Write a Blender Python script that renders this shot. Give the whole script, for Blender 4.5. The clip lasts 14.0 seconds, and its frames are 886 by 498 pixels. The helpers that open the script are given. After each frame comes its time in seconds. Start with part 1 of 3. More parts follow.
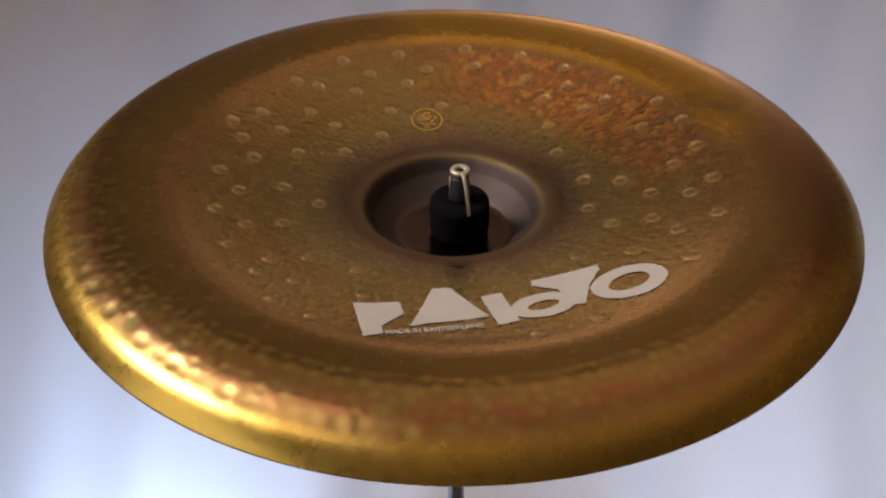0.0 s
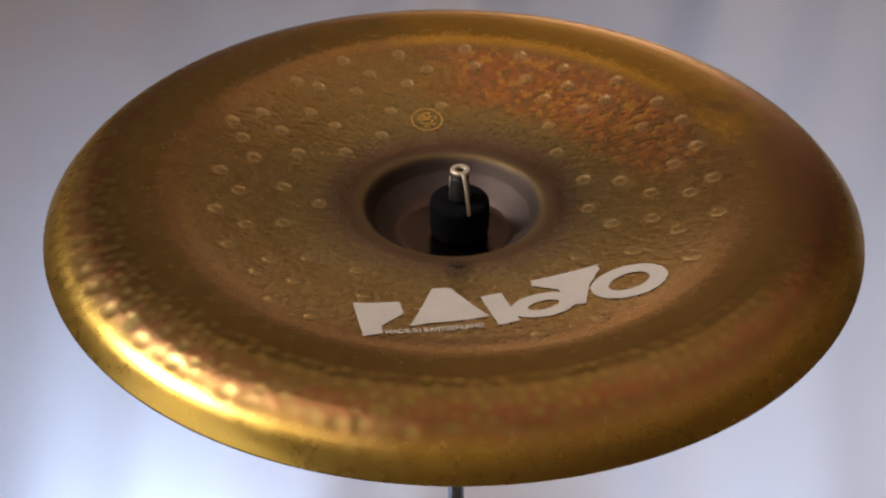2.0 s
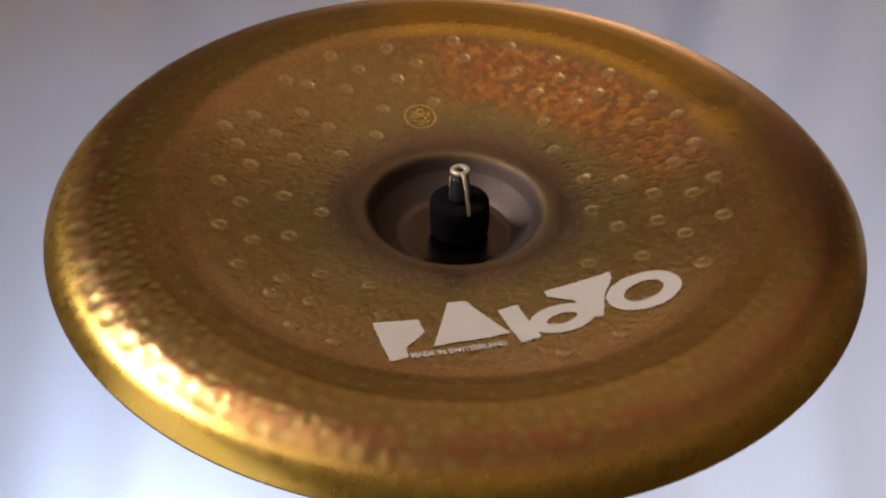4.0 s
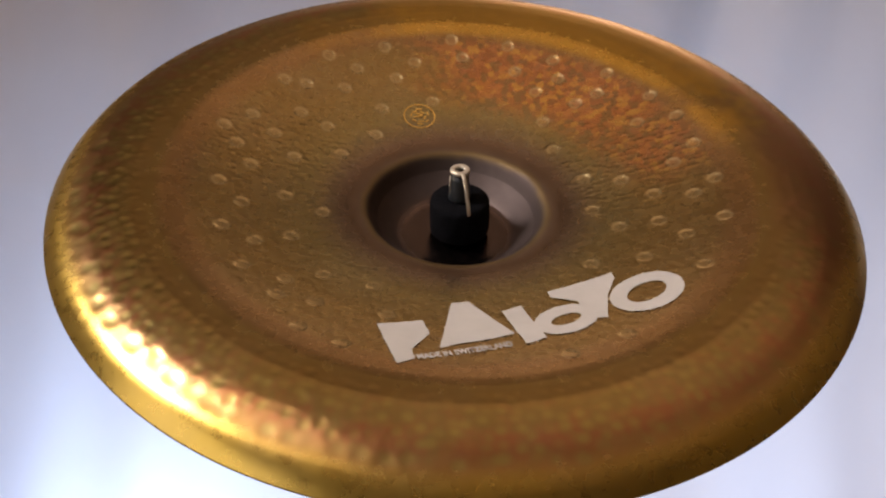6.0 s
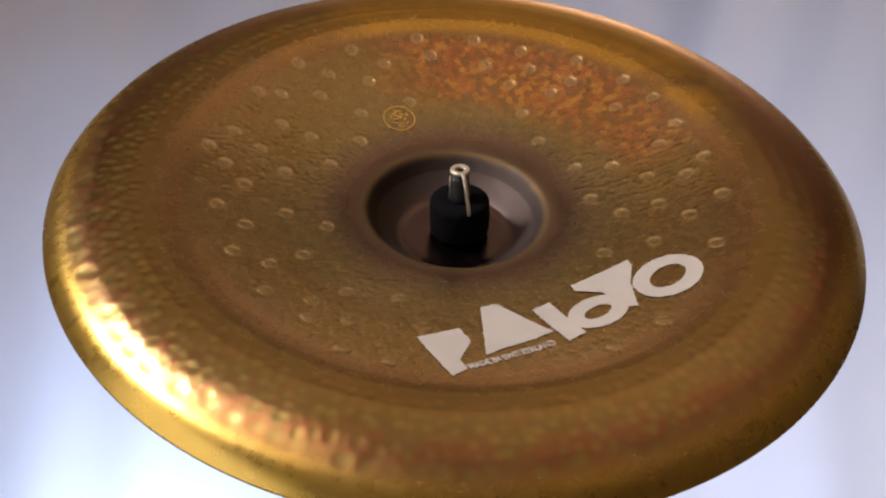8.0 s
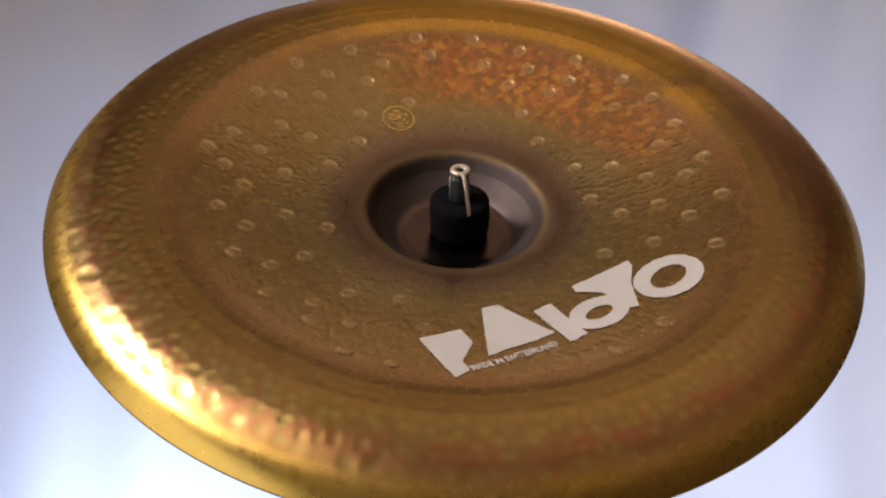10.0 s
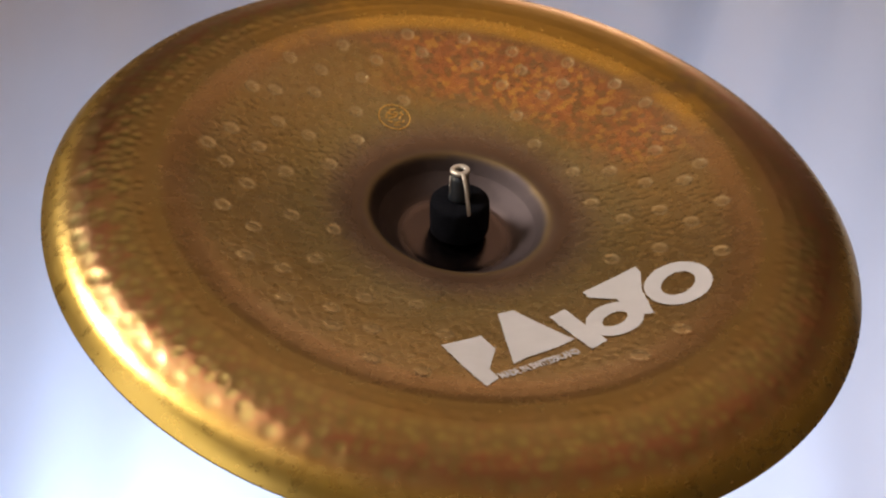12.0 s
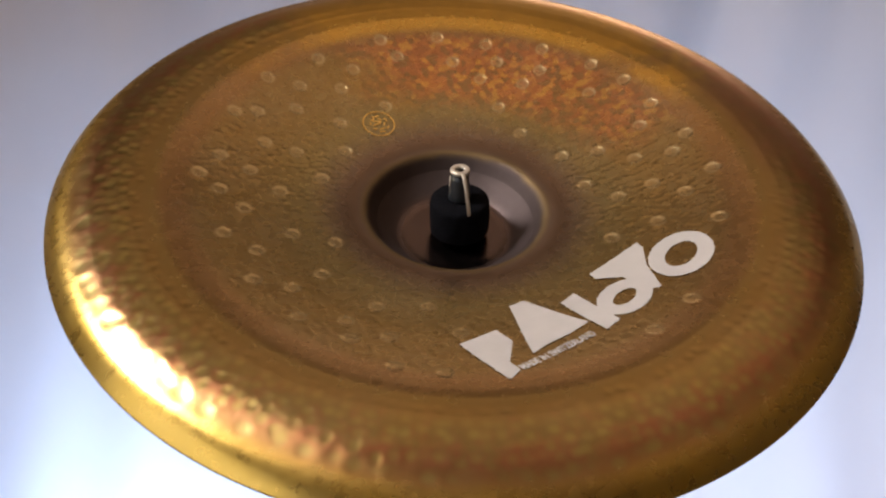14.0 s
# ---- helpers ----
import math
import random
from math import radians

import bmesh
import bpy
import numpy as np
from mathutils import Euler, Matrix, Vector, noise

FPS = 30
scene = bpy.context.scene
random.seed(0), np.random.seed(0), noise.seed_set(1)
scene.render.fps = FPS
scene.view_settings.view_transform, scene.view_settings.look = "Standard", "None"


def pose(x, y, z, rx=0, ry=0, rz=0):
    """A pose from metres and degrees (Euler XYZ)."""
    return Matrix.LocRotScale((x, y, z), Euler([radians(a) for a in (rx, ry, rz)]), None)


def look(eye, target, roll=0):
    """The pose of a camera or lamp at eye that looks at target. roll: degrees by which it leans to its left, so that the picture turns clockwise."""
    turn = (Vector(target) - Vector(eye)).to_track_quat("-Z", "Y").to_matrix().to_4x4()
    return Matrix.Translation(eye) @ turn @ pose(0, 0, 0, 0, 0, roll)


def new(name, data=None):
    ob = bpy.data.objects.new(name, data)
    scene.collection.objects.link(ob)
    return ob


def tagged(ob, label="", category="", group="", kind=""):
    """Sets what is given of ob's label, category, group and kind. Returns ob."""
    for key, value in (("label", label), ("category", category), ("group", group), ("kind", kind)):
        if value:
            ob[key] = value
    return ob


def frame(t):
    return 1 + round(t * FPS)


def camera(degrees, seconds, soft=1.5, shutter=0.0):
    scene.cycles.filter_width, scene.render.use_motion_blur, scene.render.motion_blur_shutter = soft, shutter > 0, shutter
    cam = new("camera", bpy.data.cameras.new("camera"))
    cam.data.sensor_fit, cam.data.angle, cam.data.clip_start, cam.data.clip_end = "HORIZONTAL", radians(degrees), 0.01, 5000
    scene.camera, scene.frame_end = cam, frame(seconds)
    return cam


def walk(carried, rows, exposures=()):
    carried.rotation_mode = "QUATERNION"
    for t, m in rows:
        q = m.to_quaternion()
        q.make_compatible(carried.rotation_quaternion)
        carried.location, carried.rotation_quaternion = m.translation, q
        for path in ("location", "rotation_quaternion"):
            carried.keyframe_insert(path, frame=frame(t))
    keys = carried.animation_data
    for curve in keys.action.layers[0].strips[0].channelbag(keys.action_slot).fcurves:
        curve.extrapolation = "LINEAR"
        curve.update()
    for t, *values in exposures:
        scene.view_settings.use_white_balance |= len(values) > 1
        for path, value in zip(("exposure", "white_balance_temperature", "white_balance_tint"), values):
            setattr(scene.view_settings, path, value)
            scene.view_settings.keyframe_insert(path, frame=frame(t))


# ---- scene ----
cam = camera(50.0, 14.0, soft=2.2, shutter=0.9)
PIVOT = Vector((0.0, 0.0, 1.0))
EYE_POSE = pose(-0.0080, -0.4701, 1.3427, 90 - 37.06, 0, 0)
walk(cam, [(0.0, EYE_POSE), (14.0, EYE_POSE)],
     exposures=[(0.0, 0.01, 6560, 14), (3.0, 0.01, 6560, 14), (5.3, 0.26, 6520, 17), (8.0, 0.33, 6360, 17), (11.0, 0.39, 6240, 16), (14.0, 0.46, 6140, 15)])

# ---- light ----
world = bpy.data.worlds.new("world")
scene.world = world
world.use_nodes = True
world.node_tree.nodes["Background"].inputs[0].default_value = (0.80, 0.86, 1.0, 1)
world.node_tree.nodes["Background"].inputs[1].default_value = 0.25


def area_lamp(name, m, w, h, watts, colour, spread=180):
    data = bpy.data.lights.new(name, "AREA")
    data.shape, data.size, data.size_y, data.energy, data.color = "RECTANGLE", w, h, watts, colour
    data.spread = math.radians(spread)
    ob = new(name, data)
    ob.matrix_world = m
    return ob


# daylight through a small high window and a wide one in the left wall, two cool lights on the floor that wash the foot
# of the sheet, and two unseen fill lamps, added for warmth: a dimmed ceiling panel, and an uplight behind the sheet for
# what the bronze reflects
area_lamp("window_light", look((-1.25, 0.10, 2.35), (0.02, -0.15, 0.9)), 0.29, 0.29, 3.0, (1.0, 0.96, 0.91), 60)
area_lamp("side_window_light", look((-1.30, -1.21, 1.66), (0.0, -1.21, 1.66)), 1.82, 0.92, 6.0, (1.0, 0.93, 0.85))
area_lamp("panel_fill", look((-0.82, -0.05, 2.62), (-0.82, -0.05, 0.0)), 0.90, 0.90, 2.6, (1.0, 0.77, 0.56))
for x, watts in ((-0.40, 3.0), (0.40, 1.6)):
    area_lamp("floor_light", look((x, 0.0, 0.10), (x * 1.15, 0.60, 0.20 + 0.35 * x)), 0.22, 0.16, watts, (0.42, 0.63, 1.0), 106)
area_lamp("fill_uplight", look((0.45, 1.25, 0.80), (0.40, 1.38, 2.7)), 0.50, 0.25, 21.0, (1.0, 0.77, 0.58))


# ---- materials ----
class Mat:
    """A node material under construction."""

    def __init__(self, name):
        self.m = bpy.data.materials.new(name)
        self.m.use_nodes = True
        self.t = self.m.node_tree
        self.b = self.t.nodes["Principled BSDF"]

    def n(self, kind, **props):
        node = self.t.nodes.new(kind)
        for key, value in props.items():
            if key in node.inputs:
                node.inputs[key].default_value = value
        return node

    def link(self, a, b):
        self.t.links.new(a, b)

    def put(self, **values):
        for key, value in values.items():
            self.b.inputs[key.replace("_", " ")].default_value = value
        return self

    def coords(self, scale=(1, 1, 1)):
        c, s = self.n("ShaderNodeTexCoord"), self.n("ShaderNodeMapping")
        s.inputs["Scale"].default_value = scale
        self.link(c.outputs["Object"], s.inputs["Vector"])
        return s.outputs["Vector"]

    def noise(self, scale, detail=4.0, rough=0.5, vector=None):
        node = self.n("ShaderNodeTexNoise", Scale=scale, Detail=detail, Roughness=rough)
        self.link(vector or self.coords(), node.inputs["Vector"])
        return node.outputs["Fac"]

    def math(self, op, a, b=None, clamp=False):
        node = self.t.nodes.new("ShaderNodeMath")
        node.operation, node.use_clamp = op, clamp
        for i, v in enumerate((a, b)):
            if v is None:
                continue
            if isinstance(v, (int, float)):
                node.inputs[i].default_value = v
            else:
                self.link(v, node.inputs[i])
        return node.outputs[0]

    def span(self, v, lo, hi, out_lo=0.0, out_hi=1.0):
        node = self.t.nodes.new("ShaderNodeMapRange")
        node.interpolation_type = "SMOOTHSTEP"
        self.link(v, node.inputs[0])
        for i, x in enumerate((lo, hi, out_lo, out_hi)):
            node.inputs[i + 1].default_value = x
        return node.outputs[0]

    def ramp(self, fac, stops):
        node = self.t.nodes.new("ShaderNodeValToRGB")
        e = node.color_ramp.elements
        while len(e) < len(stops):
            e.new(0.5)
        for el, (pos, col) in zip(e, stops):
            el.position, el.color = pos, (*col, 1) if len(col) == 3 else col
        self.link(fac, node.inputs[0])
        return node.outputs[0]

    def mix(self, fac, a, b, mode="MIX"):
        node = self.t.nodes.new("ShaderNodeMix")
        node.data_type, node.blend_type = "RGBA", mode
        for i, v in ((0, fac), (6, a), (7, b)):
            if isinstance(v, (int, float)):
                node.inputs[i].default_value = v
            elif isinstance(v, tuple):
                node.inputs[i].default_value = (*v, 1)
            else:
                self.link(v, node.inputs[i])
        return node.outputs[2]

    def colour(self, v):
        self.link(v, self.b.inputs["Base Color"])
        return self

    def rough(self, v):
        self.link(v, self.b.inputs["Roughness"])
        return self

    def bump(self, height, strength, distance):
        node = self.n("ShaderNodeBump", Strength=strength, Distance=distance)
        self.link(height, node.inputs["Height"])
        self.link(node.outputs[0], self.b.inputs["Normal"])
        return self


def plain(name, colour, rough, metal=0.0, vary=0.15, scale=40.0, grain=0.0, grain_size=0.0005):
    k = Mat(name)
    k.put(Roughness=rough, Metallic=metal)
    dark = tuple(c * (1 - vary) for c in colour)
    light = tuple(min(1.0, c * (1 + vary)) for c in colour)
    k.colour(k.ramp(k.noise(scale), [(0.3, dark), (0.7, light)]))
    k.rough(k.span(k.noise(scale * 3), 0.2, 0.8, rough * 0.85, min(1, rough * 1.15)))
    if grain:
        k.bump(k.noise(grain, 6), 0.6, grain_size)
    return k.m


def bronze():
    """Hand-hammered bronze with a brown-olive patina in rings, a copper-orange sector and a lip painted with the yellow
    it reflects.
    """
    k = Mat("hammered_bronze")
    k.put(Metallic=1.0)
    c = k.n("ShaderNodeTexCoord")
    sep = k.n("ShaderNodeSeparateXYZ")
    k.link(c.outputs["Object"], sep.inputs[0])
    x, y = sep.outputs[0], sep.outputs[1]
    wob = k.span(k.noise(30.0, 3), 0.0, 1.0, -0.0025, 0.0025)
    r = k.math("SQRT", k.math("ADD", k.math("MULTIPLY", x, x), k.math("MULTIPLY", y, y)))
    rw = k.math("DIVIDE", k.math("ADD", r, wob), 0.2286)
    # cup of dark patina; its wall painted darker still to mute the window's reflection
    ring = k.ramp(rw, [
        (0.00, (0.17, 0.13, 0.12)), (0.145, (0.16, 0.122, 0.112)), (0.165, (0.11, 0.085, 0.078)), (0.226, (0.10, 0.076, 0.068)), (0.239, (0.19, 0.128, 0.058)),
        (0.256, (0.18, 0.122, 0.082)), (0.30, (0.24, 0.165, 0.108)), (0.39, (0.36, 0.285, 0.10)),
        (0.52, (0.41, 0.275, 0.075)), (0.645, (0.40, 0.260, 0.078)), (0.685, (0.43, 0.252, 0.086)),
        (0.725, (0.44, 0.265, 0.094)), (0.75, (0.42, 0.285, 0.080)), (0.79, (0.45, 0.285, 0.080)),
        # the last stops put the lip's reflected yellow into the colour
        (0.85, (0.44, 0.275, 0.075)), (0.895, (0.47, 0.290, 0.078)), (0.93, (0.54, 0.33, 0.076)), (0.965, (0.68, 0.43, 0.062))])
    # heat tints that turn with the disc: copper-orange on the bow, part of it a painted warm reflection, gold in the
    # groove, liver-brown on the flange
    ang = k.math("ARCTAN2", y, x)
    swirl = k.span(k.noise(14.0, 4, 0.6), 0.2, 0.8, -0.30, 0.30)
    aw = k.math("ADD", ang, swirl)
    sector = k.math("MULTIPLY", k.span(aw, 0.00, 0.55), k.span(aw, 1.35, 1.95, 1.0, 0.0))
    belt = k.math("MULTIPLY", k.span(r, 0.085, 0.115), k.span(r, 0.147, 0.160, 1.0, 0.0))
    cell = k.n("ShaderNodeAttribute")
    cell.attribute_name = "blow"
    speck = k.math("ADD", k.math("MULTIPLY", cell.outputs["Fac"], 0.75), k.math("MULTIPLY", k.noise(80.0, 4, 0.6), 0.55))
    tint = k.math("MULTIPLY", k.math("MULTIPLY", sector, belt), k.span(speck, 0.35, 0.62, 0.40, 0.95))
    hot = k.ramp(speck, [(0.30, (0.44, 0.19, 0.08)), (0.58, (0.60, 0.24, 0.08)), (0.82, (0.74, 0.33, 0.085)), (0.97, (0.86, 0.48, 0.10))])
    bow = k.math("MULTIPLY", k.span(r, 0.066, 0.084), k.span(r, 0.144, 0.158, 1.0, 0.0))
    ring = k.mix(k.math("MULTIPLY", bow, k.span(cell.outputs["Fac"], 0.0, 1.0, 0.0, 0.35)), ring, (0.50, 0.37, 0.13))
    col = k.mix(tint, ring, hot)
    polar = k.n("ShaderNodeCombineXYZ")
    k.link(k.math("MULTIPLY", ang, 112 / (2 * math.pi)), polar.inputs[0])
    k.link(k.math("MULTIPLY", r, 75.0), polar.inputs[1])
    films = k.ramp(k.math("ADD", k.noise(1.1, 3, 0.55, polar.outputs[0]), k.span(r, 0.186, 0.208, -0.17, 0.15)), [(0.34, (0.37, 0.27, 0.080)), (0.50, (0.43, 0.25, 0.085)), (0.66, (0.48, 0.19, 0.08))])
    pit = k.n("ShaderNodeAttribute")
    pit.attribute_name = "dimple"
    films = k.mix(k.math("MULTIPLY", pit.outputs["Fac"], 0.70), films, (0.52, 0.45, 0.125))
    # the brown films end at the lip in a scalloped line that follows the flutes
    edge = k.math("SUBTRACT", r, k.math("MULTIPLY", pit.outputs["Fac"], 0.006))
    flange = k.math("MULTIPLY", k.span(r, 0.174, 0.190), k.span(edge, 0.2040, 0.2170, 0.8, 0.0))
    col = k.mix(flange, col, films)
    gold = k.math("MULTIPLY", k.math("MULTIPLY", k.span(aw, 0.22, 0.55, 0.0, 0.95), k.span(aw, 1.6, 2.2, 1.0, 0.0)),
                  k.math("MULTIPLY", k.span(r, 0.154, 0.162), k.span(r, 0.186, 0.216, 1.0, 0.0)))
    col = k.mix(gold, col, (0.80, 0.48, 0.062))
    liver = k.math("MULTIPLY", k.math("MULTIPLY", k.span(aw, -0.60, -0.1), k.span(aw, 0.16, 0.40, 0.6, 0.0)),
                   k.math("MULTIPLY", k.span(r, 0.170, 0.190), k.span(r, 0.214, 0.222, 1.0, 0.0)))
    col = k.mix(liver, col, (0.391, 0.171, 0.095))
    # pale dent rims: the highlight on each raised edge painted into the colour
    dent = k.n("ShaderNodeAttribute")
    dent.attribute_name = "dent"
    col = k.mix(k.math("MULTIPLY", dent.outputs["Fac"], 0.65), col, (0.88, 0.72, 0.38))
    blotch = k.ramp(k.noise(11.0, 5, 0.6), [(0.3, (0.80, 0.80, 0.80)), (0.7, (1.0, 1.0, 1.0))])
    # a thin dull grey mixed unevenly into the bow and the flange to mute the bronze
    col = k.mix(k.math("MULTIPLY", k.span(k.noise(24.0, 4, 0.6), 0.2, 0.8, 0.10, 0.24), k.math("MULTIPLY", k.span(r, 0.058, 0.075), k.span(r, 0.150, 0.172, 1.0, 0.65))), col, (0.32, 0.33, 0.30))
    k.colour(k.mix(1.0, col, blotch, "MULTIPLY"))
    bowl = k.math("ADD", k.span(r, 0.030, 0.040, 0.20, 0.62), k.span(r, 0.052, 0.066, 0.0, -0.36))
    lip = k.math("ADD", k.span(r, 0.165, 0.185, 0.0, -0.05), k.span(r, 0.204, 0.224, 0.0, 0.07))
    k.rough(k.math("ADD", k.math("ADD", bowl, lip), k.span(k.noise(160.0, 5), 0.2, 0.8, -0.03, 0.05)))
    fine = k.noise(900.0, 4, 0.6)
    k.bump(fine, 0.02, 0.0004)
    return k.m


def sheet_cloth():
    k = Mat("white_sheet_cloth")
    k.put(Roughness=0.92)
    k.colour(k.ramp(k.noise(2.2, 5, 0.6), [(0.3, (0.79, 0.72, 0.67)), (0.7, (0.84, 0.775, 0.725))]))
    weave = k.noise(700.0, 2)
    k.bump(k.math("ADD", weave, k.noise(9.0, 4)), 0.3, 0.002)
    return k.m


def hickory():
    k = Mat("pale_hickory")
    v = k.coords((60, 60, 6))
    streak = k.noise(1.0, 6, 0.65, v)
    k.colour(k.ramp(streak, [(0.25, (0.19, 0.115, 0.030)), (0.5, (0.25, 0.155, 0.042)), (0.75, (0.31, 0.20, 0.060))]))
    k.rough(k.span(streak, 0.2, 0.8, 0.42, 0.58))
    k.bump(streak, 0.3, 0.0004)
    return k.m


BRONZE = bronze()
CLOTH = sheet_cloth()
HICKORY = hickory()
PRINT = plain("cream_screen_print", (0.45, 0.415, 0.37), 0.6, vary=0.05, scale=60)
STAMP_INK = plain("gold_stamp_ink", (0.72, 0.42, 0.09), 0.45, metal=0.5, vary=0.1)
FELT = plain("black_felt", (0.004, 0.004, 0.005), 0.98, vary=0.3, scale=300, grain=900, grain_size=0.0012)
FELT.node_tree.nodes["Principled BSDF"].inputs["Specular IOR Level"].default_value = 0.05
NICKEL = plain("satin_nickel", (0.62, 0.55, 0.44), 0.35, metal=0.6, vary=0.05, scale=200)
CHROME = plain("chrome", (0.80, 0.77, 0.72), 0.14, metal=1.0, vary=0.05, scale=200)
BLACK_STEEL = plain("black_painted_steel", (0.018, 0.02, 0.022), 0.35, vary=0.2)
WALL_PAINT = plain("warm_wall_paint", (0.36, 0.31, 0.25), 0.9, vary=0.06, scale=3, grain=60, grain_size=0.001)
CEILING_PAINT = plain("ceiling_paint", (0.62, 0.52, 0.42), 0.9, vary=0.05, scale=3)
FLOOR_WOOD = plain("dark_floor_boards", (0.16, 0.09, 0.05), 0.5, vary=0.3, scale=8)
FRAME_PAINT = plain("white_window_paint", (0.78, 0.78, 0.76), 0.5, vary=0.04)


# ---- mesh helpers ----
def from_bm(name, bm, material, smooth=True):
    me = bpy.data.meshes.new(name)
    bm.normal_update()
    bm.to_mesh(me)
    bm.free()
    me.materials.append(material)
    if smooth:
        me.polygons.foreach_set("use_smooth", [True] * len(me.polygons))
    return new(name, me)


def part(name, bm, material, parent, label="", smooth=True):
    ob = from_bm(name, bm, material, smooth)
    ob.parent = parent
    if label:
        tagged(ob, label=label)
    return ob


def lathe(profile, n=48, close=False):
    """A turned solid about z from (radius, height) pairs."""
    bm = bmesh.new()
    rings = []
    for r, z in profile:
        if r < 1e-6:
            rings.append([bm.verts.new((0, 0, z))])
        else:
            rings.append([bm.verts.new((r * math.cos(2 * math.pi * i / n), r * math.sin(2 * math.pi * i / n), z)) for i in range(n)])
    pairs = list(zip(rings, rings[1:])) + ([(rings[-1], rings[0])] if close else [])
    for a, b in pairs:
        for i in range(n):
            j = (i + 1) % n
            q = [a[i % len(a)], a[j % len(a)], b[j % len(b)], b[i % len(b)]]
            q = list(dict.fromkeys(q))
            if len(q) > 2:
                bm.faces.new(q)
    bmesh.ops.recalc_face_normals(bm, faces=bm.faces)
    return bm


def box(x0, y0, z0, x1, y1, z1, bevel=0.0):
    bm = bmesh.new()
    bmesh.ops.create_cube(bm, size=1, matrix=Matrix.Translation(((x0 + x1) / 2, (y0 + y1) / 2, (z0 + z1) / 2)) @ Matrix.Diagonal((x1 - x0, y1 - y0, z1 - z0, 1)))
    if bevel:
        bmesh.ops.bevel(bm, geom=bm.edges, offset=bevel, segments=2, affect="EDGES")
    return bm


# ---- the room ----
X0, X1, Y0, Y1, TOP = -1.34, 2.6, -2.4, 1.6, 2.7
tagged(from_bm("floor", box(X0 - 0.1, Y0 - 0.1, -0.1, X1 + 0.1, Y1 + 0.1, 0), FLOOR_WOOD, False), "dark brown wooden floor boards", "floor", kind="structure")
tagged(from_bm("ceiling", box(X0 - 0.1, Y0 - 0.1, TOP, X1 + 0.1, Y1 + 0.1, TOP + 0.1), CEILING_PAINT, False), "plain warm grey painted ceiling", "ceiling", kind="structure")
tagged(from_bm("wall_east", box(X1, Y0 - 0.1, 0, X1 + 0.1, Y1 + 0.1, TOP), WALL_PAINT, False), "plain warm beige painted wall", "wall", kind="structure")
tagged(from_bm("wall_north", box(X0, Y1, 0, X1, Y1 + 0.1, TOP), WALL_PAINT, False), "plain warm beige painted wall", "wall", kind="structure")
tagged(from_bm("wall_south", box(X0, Y0 - 0.1, 0, X1, Y0, TOP), WALL_PAINT, False), "plain warm beige painted wall", "wall", kind="structure")
WINDOWS = [(-0.20, 0.40, 2.04, 2.58), (-2.16, -0.26, 1.16, 2.16)]


def wall_with_windows():
    bm = bmesh.new()
    ys = sorted({Y0 - 0.1, Y1 + 0.1} | {w[i] for w in WINDOWS for i in (0, 1)})
    zs = sorted({0, TOP} | {w[i] for w in WINDOWS for i in (2, 3)})
    for y0, y1 in zip(ys, ys[1:]):
        for z0, z1 in zip(zs, zs[1:]):
            my, mz = (y0 + y1) / 2, (z0 + z1) / 2
            if any(w[0] < my < w[1] and w[2] < mz < w[3] for w in WINDOWS):
                continue
            bmesh.ops.create_cube(bm, size=1, matrix=Matrix.Translation((X0 - 0.05, my, mz)) @ Matrix.Diagonal((0.1, y1 - y0, z1 - z0, 1)))
    bmesh.ops.remove_doubles(bm, verts=bm.verts, dist=0.0001)
    return bm


tagged(from_bm("wall_west", wall_with_windows(), WALL_PAINT, False), "warm beige painted wall with a high window opening", "wall", kind="structure")
for n, (a0, a1, b0, b1) in enumerate(WINDOWS):
    window = tagged(new("window_%d" % (n + 1)), "white painted window frame letting in daylight", "window", kind="structure")
    for a in ((a0, b0, a1, b0 + 0.04), (a0, b1 - 0.04, a1, b1), (a0, b0 + 0.04, a0 + 0.04, b1 - 0.04), (a1 - 0.04, b0 + 0.04, a1, b1 - 0.04)):
        part("window_frame", box(X0 - 0.08, a[0], a[1], X0 - 0.03, a[2], a[3], 0.004), FRAME_PAINT, window, smooth=False)


# ---- the white sheet: hangs behind the cymbal and sweeps on to the floor ----
def sheet_path(s):
    """Distance along the sheet from its top to (y, z)."""
    top, rad, wall_y = 0.99, 0.72, 0.82
    drop = top - rad - 0.012
    if s < drop:
        return wall_y, top - s
    a = min((s - drop) / rad, math.pi / 2)
    y, z = wall_y - rad + rad * math.cos(a), 0.012 + rad - rad * math.sin(a)
    return (y - max(0.0, s - drop - rad * math.pi / 2), z)


